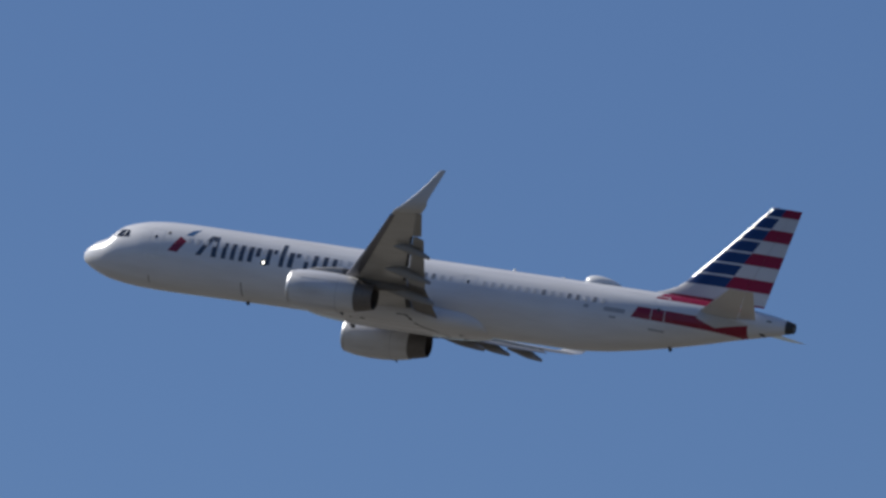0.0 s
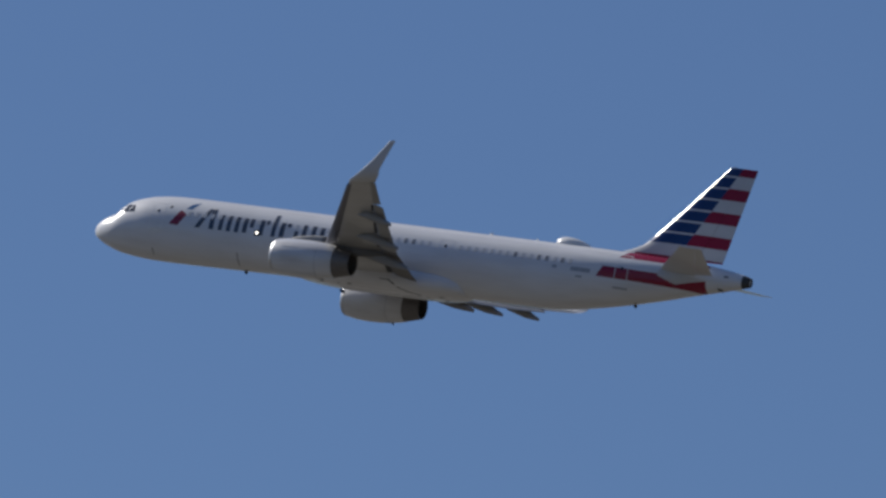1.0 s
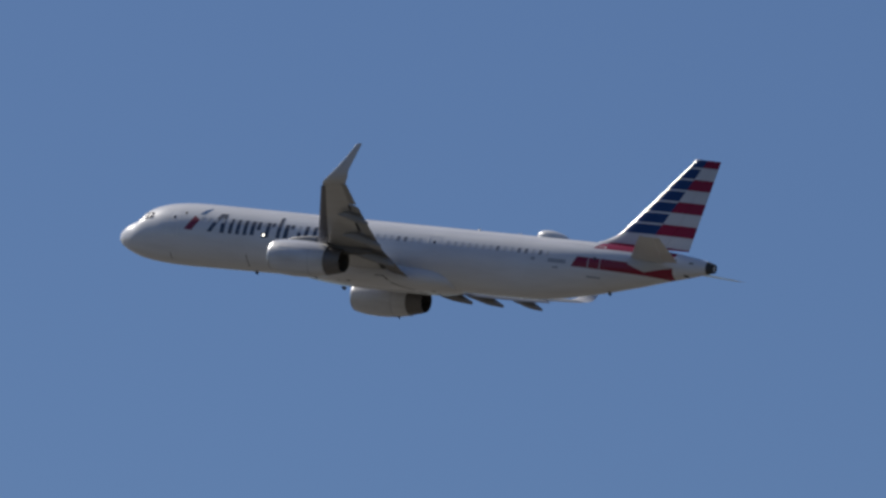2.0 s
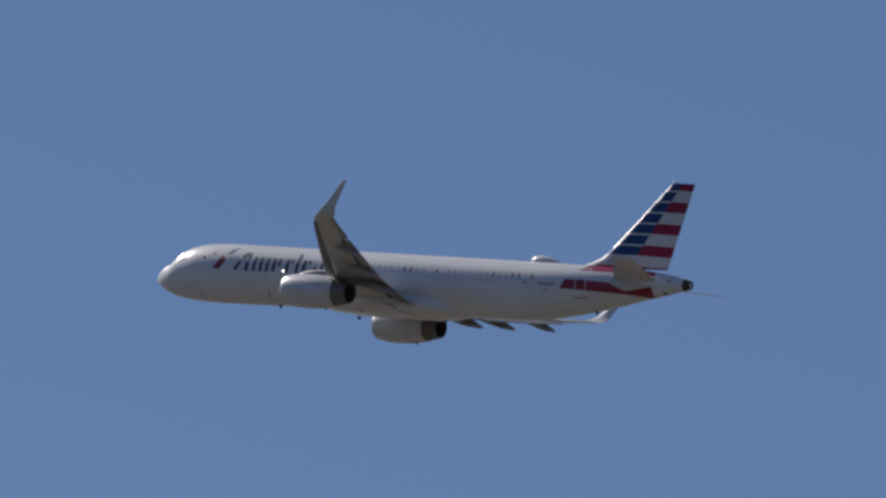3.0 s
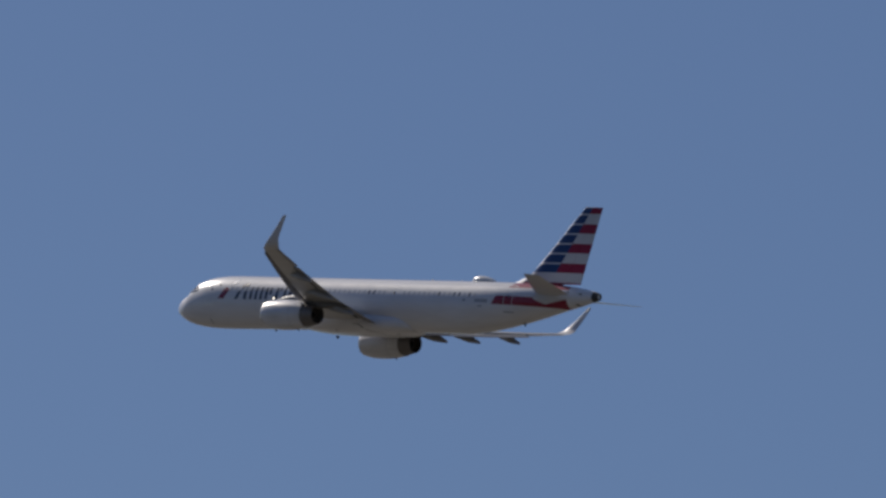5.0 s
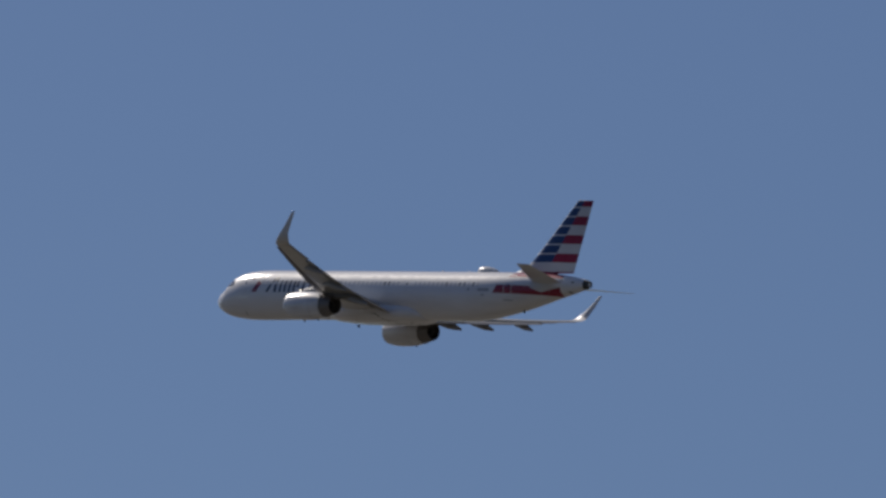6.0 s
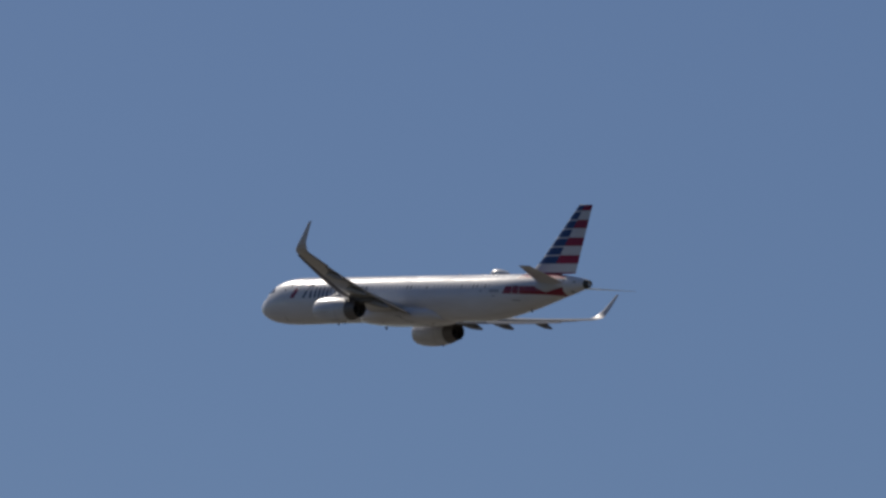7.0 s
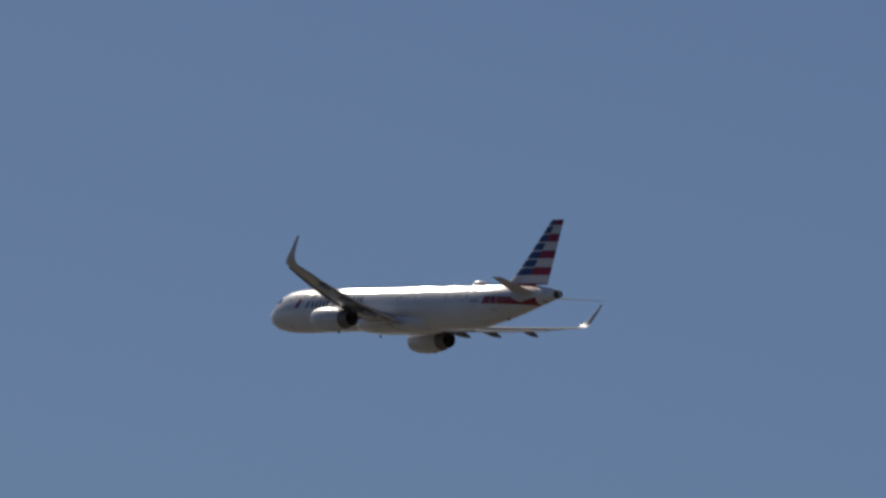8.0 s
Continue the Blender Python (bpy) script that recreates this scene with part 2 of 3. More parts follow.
def mat_lamp():
    k = Nodes("lit_lamp_lens")
    k.bsdf.inputs["Emission Color"].default_value = (1.0, 0.95, 0.85, 1)
    k.bsdf.inputs["Emission Strength"].default_value = LAMP_GLOW
    return k.finish((0.9, 0.9, 0.85), 0.2)


M_GROUND, M_LAMP = mat_ground(), mat_lamp()


# ---- mesh helpers ----
def P(s, y, z):
    """A point of the airliner: s metres behind the nose, y to its left, z above its axis."""
    return Vector((20.0 - s, y, z))


def part(name, bm, material, parent, label="", smooth=True):
    """Links a bmesh as one mesh object under a thing or a part."""
    bmesh.ops.recalc_face_normals(bm, faces=bm.faces)
    for f in bm.faces:
        f.smooth = smooth
    me = bpy.data.meshes.new(name)
    bm.to_mesh(me)
    bm.free()
    me.materials.append(material)
    if smooth:
        me.set_sharp_from_angle(angle=radians(38))
    ob = new(name, me)
    ob.parent = parent
    if label:
        ob["label"] = label
    return ob


def loft(rings, caps=True, closed=True, bm=None):
    """Skins rings of points, each with as many points as the next."""
    bm = bm or bmesh.new()
    vs = [[bm.verts.new(p) for p in ring] for ring in rings]
    n = len(rings[0])
    for a, b in zip(vs, vs[1:]):
        for i in range(n if closed else n - 1):
            j = (i + 1) % n
            bm.faces.new((a[i], a[j], b[j], b[i]))
    if caps and closed:
        bm.faces.new(vs[0])
        bm.faces.new(vs[-1])
    return bm


def curve(table, s):
    """Smooth interpolation in rows of (s, a, b, ...), by cubic pieces with limited slopes."""
    rows = np.array(table, float)
    x, ys = rows[:, 0], rows[:, 1:]
    h = np.diff(x)
    dl = np.diff(ys, axis=0) / h[:, None]
    m = np.zeros_like(ys)
    m[0], m[-1] = dl[0], dl[-1]
    for i in range(1, len(x) - 1):
        for c in range(ys.shape[1]):
            if dl[i - 1, c] * dl[i, c] > 0:
                m[i, c] = 2 * dl[i - 1, c] * dl[i, c] / (dl[i - 1, c] + dl[i, c])
    i = int(np.clip(np.searchsorted(x, s, side="right") - 1, 0, len(x) - 2))
    u = (s - x[i]) / h[i]
    return ((2 * u ** 3 - 3 * u * u + 1) * ys[i] + (u ** 3 - 2 * u * u + u) * h[i] * m[i]
            + (3 * u * u - 2 * u ** 3) * ys[i + 1] + (u ** 3 - u * u) * h[i] * m[i + 1])


# body outline: s, top, bottom, half width
BODY = [(0.0, -0.68, -0.80, 0.05), (0.06, -0.47, -1.0, 0.27), (0.25, -0.22, -1.20, 0.52), (0.8, 0.20, -1.51, 0.95),
        (1.55, 0.58, -1.79, 1.33), (1.9, 0.98, -1.88, 1.47), (2.25, 1.30, -1.94, 1.58), (2.9, 1.60, -2.03, 1.72), (4.1, 1.90, -2.12, 1.89),
        (5.6, 2.04, -2.15, 1.96), (7.0, 2.07, -2.14, 1.975), (10.0, 2.07, -2.10, 1.975), (13.0, 2.07, -2.07, 1.975), (31.0, 2.07, -2.07, 1.975), (33.0, 2.07, -1.90, 1.95),
        (35.0, 2.06, -1.56, 1.85), (37.0, 2.04, -1.14, 1.66), (39.0, 1.99, -0.65, 1.38), (41.0, 1.88, -0.12, 1.02),
        (43.0, 1.68, 0.38, 0.62), (44.2, 1.45, 0.72, 0.36), (44.42, 1.38, 0.78, 0.30)]


def skin(s, ang, lift=0.0, side=1):
    """A point on the body's skin: ang degrees above its side, lift metres proud."""
    top, bot, half = curve(BODY, s)
    zc, hz = (top + bot) / 2, (top - bot) / 2
    c, d = math.cos(radians(ang)), math.sin(radians(ang))
    return P(s, side * (half + lift) * c, zc + (hz + lift) * d)


def angle_at(s, z):
    top, bot, half = curve(BODY, s)
    return math.degrees(math.asin(max(-1, min(1, (z - (top + bot) / 2) / ((top - bot) / 2)))))


def patch(corners, lift, side=1, n=6, m=6, bm=None, depth=0.01):
    """A thin plate that follows the skin between four corners (s, z), with real thickness."""
    bm = bm or bmesh.new()
    q = [(s, angle_at(s, z)) for s, z in corners]
    grid = []
    for i in range(n + 1):
        row = []
        for j in range(m + 1):
            u, v = i / n, j / m
            s = (q[0][0] * (1 - u) + q[1][0] * u) * (1 - v) + (q[3][0] * (1 - u) + q[2][0] * u) * v
            a = (q[0][1] * (1 - u) + q[1][1] * u) * (1 - v) + (q[3][1] * (1 - u) + q[2][1] * u) * v
            row.append((s, a))
        grid.append(row)
    up = [[bm.verts.new(skin(s, a, lift, side)) for s, a in row] for row in grid]
    lo = [[bm.verts.new(skin(s, a, lift - depth, side)) for s, a in row] for row in grid]
    for i in range(n):
        for j in range(m):
            bm.faces.new((up[i][j], up[i + 1][j], up[i + 1][j + 1], up[i][j + 1]))
    rim = [(i, 0) for i in range(n)] + [(n, j) for j in range(m)] + [(i, m) for i in range(n, 0, -1)] + [(0, j) for j in range(m, 0, -1)]
    for (a, b), (c, d) in zip(rim, rim[1:] + rim[:1]):
        bm.faces.new((up[a][b], up[c][d], lo[c][d], lo[a][b]))
    return bm


def airfoil(t, camber=0.015, c0=0.0, c1=1.0, n=14):
    """Points (chord, height) round a section, from c1 above over the nose to c1 below."""
    def half(c):
        return 5 * t * (0.2969 * math.sqrt(max(c, 0)) - 0.126 * c - 0.3516 * c * c + 0.2843 * c ** 3 - 0.1030 * c ** 4)
    cs = [c0 + (c1 - c0) * (0.5 - 0.5 * math.cos(math.pi * i / n)) for i in range(n + 1)]
    mid = [camber * 4 * c * (1 - c) for c in cs]
    upper = [(c, m + half(c)) for c, m in zip(cs, mid)]
    lower = [(c, m - half(c)) for c, m in zip(cs, mid)]
    if c0 <= 0:
        lower = lower[1:]
    return upper[::-1] + lower


def rings_tube(rows, y, z, n=48, squash=1.0):
    """Rings round an axis along the flight: rows of (s, radius, drop)."""
    out = []
    for s, r, dz in rows:
        s += 0.08
        out.append([P(s, y + r * math.cos(2 * math.pi * i / n), z + dz + r * squash * math.sin(2 * math.pi * i / n)) for i in range(n)])
    return out


# ---- ground ----
def build_ground():
    bm = bmesh.new()
    n, size = 60, 4800.0
    vs = {}
    for i in range(n + 1):
        for j in range(n + 1):
            x, y = (2 * i / n - 1) * size, (2 * j / n - 1) * size
            far = min(1.0, math.hypot(x, y) / 600.0)
            vs[i, j] = bm.verts.new((x, y, far * 3.0 * noise.noise((x * 0.0013, y * 0.0013, 0.3))))
    for i in range(n):
        for j in range(n):
            bm.faces.new((vs[i, j], vs[i + 1, j], vs[i + 1, j + 1], vs[i, j + 1]))
    tagged(part("ground", bm, M_GROUND, None), "dry open ground under the flight path", "ground", kind="structure")


build_ground()


# ---- airliner ----
plane = tagged(new("airliner"), "silver twin-engine jet airliner with red, white and navy striped tail", "airliner")
plane.empty_display_size = 2.0


def build_fuselage():
    stations = sorted(set([0.0, 0.03, 0.06, 0.12, 0.18, 0.25, 0.35, 0.5, 0.65, 0.8] + [1.0 + 0.2 * i for i in range(31)]
                          + [7.5 + 1.0 * i for i in range(24)] + [31.0 + 0.4 * i for i in range(33)] + [44.0, 44.2, 44.35, 44.42]))
    rings = [[skin(s, 360.0 * i / 72) for i in range(72)] for s in stations]
    return part("fuselage", loft(rings), M_BODY, plane)


fuselage = build_fuselage()


def wing_z(y):
    return -1.14 + (y - 1.98) * 0.09 + 0.0042 * (y - 1.98) ** 2


def wing_le(y):
    return 16.67 + 0.52 * (y - 1.98)


def wing_chord(y):
    return 6.2 - (y - 1.98) * (6.2 - 4.4) / 4.42 if y < 6.4 else 4.4 - (y - 6.4) * (4.4 - 1.65) / 10.6


def wing_t(y):
    return 0.145 - 0.035 * min(1, (y - 1.98) / 10)


def wing_point(y, c, h, side):
    """A point of the wing at span y, chord fraction c and height h in chords; the section is set 2 degrees nose up."""
    ch = wing_chord(y)
    i = radians(3.0 - 2.5 * (y - 1.98) / 15)
    a, b = c * ch, h * ch
    return P(wing_le(y) + a * math.cos(i), side * y, wing_z(y) + 0.3 * ch * math.sin(i) - a * math.sin(i) + b)


def wing_loft(ys, section, side):
    return loft([[wing_point(y, c, h, side) for c, h in section(y)] for y in ys])


def moved(points, c0, h0, degrees, dc, dh):
    """Section points turned nose down about (c0, h0) and shifted."""
    a = radians(degrees)
    return [(c0 + (c - c0) * math.cos(a) + (h - h0) * math.sin(a) + dc, h0 + (h - h0) * math.cos(a) - (c - c0) * math.sin(a) + dh) for c, h in points]


def build_wing(side):
    port = side > 0
    ys = [1.2, 1.98, 3, 4.2, 5.3, 6.4, 8, 10, 12, 14, 15.5, 16.7]
    wing = part("wing", wing_loft(ys, lambda y: airfoil(wing_t(y), 0.02, 0.0, 0.80), side), M_WING, plane, "grey painted swept wing")
    # upper skin in darker grey paint than the lower, dimming its sunlit look
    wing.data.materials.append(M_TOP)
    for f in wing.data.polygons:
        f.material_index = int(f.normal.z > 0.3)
    # flaps out a little, in two lengths, and the aileron
    for name, y0, y1, down in (("flap", 2.05, 6.35, 11), ("flap", 6.5, 13.5, 11), ("aileron", 13.62, 16.69, 1)):
        def section(y, down=down, name=name):
            base = [(0.78 + c * (0.275 if name == "flap" else 0.22), -0.008 + h * 0.26) for c, h in airfoil(0.16, 0.03, 0.0, 1.0, 8)]
            return moved(base, 0.80, 0.0, down, 0.032 if name == "flap" else 0.012, -0.018 if name == "flap" else 0.0)
        n = 6
        part(name, wing_loft([y0 + (y1 - y0) * i / n for i in range(n + 1)], section, side), M_FLAP if y0 < 5 else M_TRIM, wing)
    # dark strip added for the shade in the cove between wing and flap
    for y0, y1 in ((2.1, 5.0), (6.6, 8.3), (8.95, 11.95), (12.55, 13.4)):
        def section(y):
            low = airfoil(wing_t(y), 0.02, 0.0, 0.80)[-1][1]
            return [(0.745, low - 0.014), (0.80, low - 0.006), (0.80, low + 0.01), (0.745, low + 0.006)]
        part("cove_shade", wing_loft([y0 + (y1 - y0) * i / 4 for i in range(5)], section, side), M_GAP, wing, smooth=False)
    # slats let out ahead of the nose of the wing
    for y0, y1 in ((2.6, 5.2), (6.35, 8.75), (8.8, 11.2), (11.25, 13.65), (13.7, 16.2)):
        def section(y):
            out = airfoil(wing_t(y), 0.02, 0.0, 0.16, 8)
            inner = [(0.03 + c * 0.84, 0.004 + h * 0.74) for c, h in out][::-1]
            return moved(out + inner, 0.1, 0.0, -19, -0.055, -0.028)
        part("slat", wing_loft([y0 + (y1 - y0) * i / 4 for i in range(5)], section, side), M_SLAT, wing, "bare-metal slat with its shade in the colour")
    # flap track fairings, canoe shaped, drooping with the flaps
    for y, reach in ((5.5, 1.15), (8.63, 1.0), (12.25, 0.92)):
        ch = wing_chord(y)
        start, end = wing_le(y) + 0.42 * ch, wing_le(y) + ch + 0.75 * reach
        zz = wing_z(y) - 0.055 * ch
        rows = []
        for i in range(15):
            u = i / 14
            fat = max(0.05, min(1, (u / 0.35) ** 0.7)) * (1 - 0.7 * max(0, (u - 0.55) / 0.45) ** 1.3)
            droop = -0.04 - 0.58 * max(0, (u - 0.3) / 0.7) ** 1.1
            s = start + (end - start) * u
            rows.append([P(s, side * y + 0.20 * fat * math.cos(2 * math.pi * k / 16), zz - 0.10 * (1 - u) + droop * reach + 0.31 * fat * reach * math.sin(2 * math.pi * k / 16)) for k in range(16)])
        part("flap_fairing", loft(rows), M_FAIR, wing, "grey canoe-shaped fairing")
    # upturned tip
    rows, spans = [], ((16.7, 0.0, 6), (16.86, 0.03, 13), (17.02, 0.08, 22), (17.17, 0.16, 32), (17.3, 0.27, 42), (17.41, 0.40, 52), (17.5, 0.56, 61), (17.57, 0.74, 68), (17.66, 1.05, 73), (17.76, 1.5, 77), (17.86, 2.0, 79), (17.92, 2.38, 80), (17.93, 2.46, 80))
    y0 = 16.7
    for k, (y, up, cant) in enumerate(spans):
        f = up / 2.46
        le = wing_le(y0) + (y - y0) * 0.7 + up * 0.75 + 0.12 * math.sin(math.pi * min(1, f))
        te_chord = 26.06 + up * 0.54 + (y - y0) * 0.18 * (1 - f) + 0.12 * math.sin(math.pi * min(1, up / 0.6)) - le if k < 12 else 0.24
        a = radians(cant)
        t = 0.11
        ring = []
        for c, h in airfoil(t, 0.01, 0.0, 1.0, 12):
            ring.append(P(le + c * te_chord + (0.12 if k == 12 else 0), side * (y - math.sin(a) * h * te_chord), wing_z(y0) + 0.02 + up + math.cos(a) * h * te_chord))
        rows.append(ring)
    part("sharklet", loft(rows), M_SHARK, wing, "upturned grey wing tip")
    return wing


wing_left, wing_right = build_wing(1), build_wing(-1)


BELLY = [(14.2, 0.1, -2.0, 0.3), (14.8, 0.9, -2.16, 0.55), (16.0, 1.7, -2.28, 0.85), (17.5, 1.84, -2.36, 0.85), (20.0, 1.88, -2.40, 0.85), (23.0, 1.86, -2.40, 0.82),
         (24.6, 1.76, -2.33, 0.75), (25.5, 1.5, -2.22, 0.6), (26.1, 1.0, -2.1, 0.4), (26.3, 0.2, -2.0, 0.15)]


def belly_point(s, ang, lift=0.0, side=1):
    half, bot, tall = curve(BELLY, s)
    c, d = math.cos(radians(ang)), math.sin(radians(ang))
    return P(s, side * (half + lift) * math.copysign(abs(c) ** 0.75, c), bot + tall + (tall + lift) * math.copysign(abs(d) ** 0.75, d))


def build_belly():
    rows = []
    for i in range(48):
        s = 14.2 + (26.3 - 14.2) * i / 47
        rows.append([belly_point(s, 360 * k / 36) for k in range(36)])
    return part("belly_fairing", loft(rows), M_BODY, plane)


belly = build_belly()


def gear_gap(side):
    """The dark joint round the closed main gear doors."""
    way = [(20.7, -14), (21.3, -14), (21.6, -28), (21.9, -45), (22.4, -60), (23.0, -72), (23.6, -86)]
    rows = []
    for (s, a), w in zip(way, (0.03, 0.07, 0.06, 0.05, 0.045, 0.04, 0.04)):
        rows.append([belly_point(s - w, a - 1.5, 0.006, side), belly_point(s + w, a + 1.5, 0.006, side), belly_point(s + w, a + 1.5, -0.02, side), belly_point(s - w, a - 1.5, -0.02, side)])
    part("gear_door_gap", loft(rows), M_GAP, belly, smooth=False)
    for s0, a0, ln in ((18.3, -58, 0.3), (17.6, -62, 0.12), (24.4, -80, 0.25)):
        bm = loft([[belly_point(s0 + e * ln, a0 + f * 2.4, g, side) for f, g in ((-1, 0.008), (1, 0.008), (1, -0.02), (-1, -0.02))] for e in (0, 0.5, 1)])
        part("vent", bm, M_GAP, belly, smooth=False)


gear_gap(1)
gear_gap(-1)


def build_engine(side):
    y, z = side * 5.75, -1.98
    nacelle = [(15.34, 1.03, 0.0), (15.6, 1.09, 0), (16.1, 1.16, -0.01), (16.9, 1.20, -0.01), (17.8, 1.19, 0), (18.6, 1.13, 0.02), (19.4, 1.01, 0.04), (19.4, 0.96, 0.04), (18.9, 0.95, 0.04), (18.5, 0.6, 0.03)]
    bm = loft(rings_tube(nacelle, y, z), caps=False)
    engine = part("engine", bm, M_COWL, plane, "silver long-cowl jet engine")
    lip = [(15.55, 0.80, 0.0), (15.32, 0.84, 0), (15.2, 0.89, 0), (15.17, 0.94, 0), (15.2, 0.985, 0), (15.33, 1.033, 0), (15.42, 1.05, 0)]
    part("intake_lip", loft(rings_tube(lip, y, z), caps=False), M_LIP, engine, "polished metal intake lip")
    duct = [(15.5, 0.80, 0), (16.0, 0.82, 0), (16.6, 0.84, 0)]
    part("intake_duct", loft(rings_tube(duct, y, z), caps=False), M_FAIR, engine)
    part("fan", loft(rings_tube([(16.45, 0.84, 0), (16.5, 0.84, 0)], y, z)), M_HOT, engine)
    part("spinner", loft(rings_tube([(15.95, 0.02, 0), (16.05, 0.12, 0), (16.25, 0.22, 0), (16.45, 0.28, 0)], y, z, 20)), M_HOT, engine)
    noz = [(19.1, 0.97, 0.04), (19.4, 0.965, 0.045), (19.9, 0.87, 0.06), (20.45, 0.74, 0.075), (20.45, 0.70, 0.075), (19.8, 0.80, 0.06), (19.4, 0.70, 0.05)]
    part("nozzle", loft(rings_tube(noz, y, z), caps=False), M_HOT, engine, "dark heat-stained nozzle")
    part("exhaust_core", loft(rings_tube([(19.6, 0.85, 0.05), (19.62, 0.85, 0.05)], y, z)), M_SOOT, engine)
    part("exhaust_plug", loft(rings_tube([(19.5, 0.35, 0.05), (19.9, 0.28, 0.06), (20.2, 0.05, 0.07)], y, z, 20)), M_BLACK, engine)
    for s0, r0 in ((18.35, 1.152),):
        ring = [(s0, r0 - 0.02, 0.0), (s0, r0 + 0.005, 0.0), (s0 + 0.02, r0 + 0.004, 0.0), (s0 + 0.02, r0 - 0.02, 0.0)]
        part("cowl_seam", loft(rings_tube(ring, y, z), caps=False), M_MARK, engine, smooth=False)
    for ang in (-58, 22):
        rows = []
        for s0, r0 in ((16.0, 1.158), (16.9, 1.204), (17.8, 1.194), (18.33, 1.158)):
            a0 = radians(ang)
            rows.append([P(s0 + 0.08, y + side * (r0 + dr) * math.cos(a0 + da), z + (r0 + dr) * math.sin(a0 + da)) for dr, da in ((0.0, -0.012), (0.005, -0.012), (0.005, 0.012), (0.0, 0.012))])
        part("cowl_seam", loft(rows), M_MARK, engine, smooth=False)
    for s0, tall in ((17.1, 0.09), (18.7, 0.13)):
        rows = [[P(s0 + 0.1 * f + w * math.cos(2 * math.pi * k / 8), y + 0.03 * math.sin(2 * math.pi * k / 8), z - 1.12 - tall * f) for k in range(8)] for f, w in ((0, 0.1), (1, 0.05))]
        part("drain_pipe", loft(rows), M_GAP, engine)
    # strake on the inner shoulder
    sy = -side
    a = radians(38)
    bm = bmesh.new()
    pts = []
    for s, r in ((16.2, 1.15), (17.0, 1.48), (17.7, 1.45), (17.9, 1.17)):
        for w in (-0.012, 0.012):
            pts.append(bm.verts.new(P(s, y + sy * (r * math.cos(a)) + w * math.sin(a), z + r * math.sin(a) + w * math.cos(a))))
    f1 = [pts[0], pts[2], pts[4], pts[6]]
    f2 = [pts[1], pts[3], pts[5], pts[7]]
    bm.faces.new(f1), bm.faces.new(f2)
    for i in range(4):
        j = (i + 1) % 4
        bm.faces.new((f1[i], f1[j], f2[j], f2[i]))
    part("strake", bm, M_COWL, engine, smooth=False)
    # pylon: painted nose, darker rear
    shape = [(16.0, -0.83, -1.05, 0.05), (16.5, -0.64, -1.1, 0.17), (17.6, -0.45, -1.2, 0.25), (18.3, -0.42, -1.24, 0.27), (18.6, -0.44, -1.28, 0.27), (19.6, -0.55, -1.42, 0.25),
             (20.6, -0.70, -1.45, 0.2), (21.6, -0.85, -1.34, 0.14), (22.6, -0.95, -1.15, 0.03)]

    def pylon_ring(s, top, bot, half):
        ring = []
        for k in range(16):
            c, d = math.cos(2 * math.pi * k / 16), math.sin(2 * math.pi * k / 16)
            ring.append(P(s, y + half * math.copysign(abs(c) ** 0.6, c), (top + bot) / 2 + (top - bot) / 2 * math.copysign(abs(d) ** 0.6, d)))
        return ring
    # fairing grey on the nose puts its shadowed side into the colour
    pylon = part("pylon", loft([pylon_ring(*row) for row in shape[:4]]), M_FAIR, engine, "painted pylon, greyed for its shadowed side")
    part("rear_fairing", loft([pylon_ring(*row) for row in shape[3:]]), M_FLAP, pylon, "dark grey pylon fairing")
    return engine


engine_left, engine_right = build_engine(1), build_engine(-1)


def fin_le(z):
    return float(curve([(1.5, 34.6), (2.02, 35.4), (2.25, 36.15), (2.61, 36.9), (3.05, 37.4), (3.4, 37.73), (8.1, 41.70)], z)[0])


def fin_te(z):
    return 42.10 + 0.178 * (z - 2.07) * 1.02 + 0.3


def build_fin():
    def sect(z, c0, c1, n, t=0.09):
        le, ch = fin_le(z), fin_te(z) - fin_le(z)
        main = 36.55 + (z - 2.0) * 0.846
        real = fin_te(z) - main
        pts = []
        for c, h in airfoil(t, 0.0, c0, c1, n):
            pts.append(P(le + c * ch, h * real, z))
        return pts
    zs = [1.5, 1.8, 2.02, 2.25, 2.61, 3.05, 3.4, 4, 5, 6, 7, 7.8, 8.04]
    rows = [sect(z, 0.0, 0.72, 14) for z in zs]
    rows.append([Vector((p.x, p.y * 0.35, 8.12)) for p in rows[-1]])
    fin = part("fin", loft(rows), M_FIN, plane, "tail fin striped navy, red and white")
    zs = [2.02, 2.4, 3, 4, 5, 6, 7, 7.8, 8.03]
    rows = [sect(z, 0.727, 1.0, 6) for z in zs]
    rows.append([Vector((p.x, p.y * 0.35, 8.11)) for p in rows[-1]])
    part("rudder", loft(rows), M_FIN, fin)
    # bare metal strip along the leading edge
    rows = []
    for z in (3.3, 3.4, 4, 5, 6, 7, 7.8, 8.05):
        le, ch = fin_le(z), fin_te(z) - fin_le(z)
        rows.append([P(le - 0.006 + c * ch * 1.0, h * ch * 1.03, z) for c, h in airfoil(0.09, 0.0, 0.0, 0.022, 10)])
    part("leading_edge", loft(rows), M_EDGE, fin, "polished metal leading edge")
    # polished bead added on the fin's top to give a sun glint
    rows = []
    for i in range(9):
        a = math.pi * i / 8
        r = max(0.012, 0.09 * math.sin(a))
        rows.append([P(41.95 - 0.2 * math.cos(a), 0.6 * r * math.cos(2 * math.pi * k / 14), 8.12 + 0.55 * r * math.sin(2 * math.pi * k / 14)) for k in range(14)])
    part("glint_bead", loft(rows), M_CHROME, fin, "small polished metal bead added for a sun glint")
    return fin


fin = build_fin()


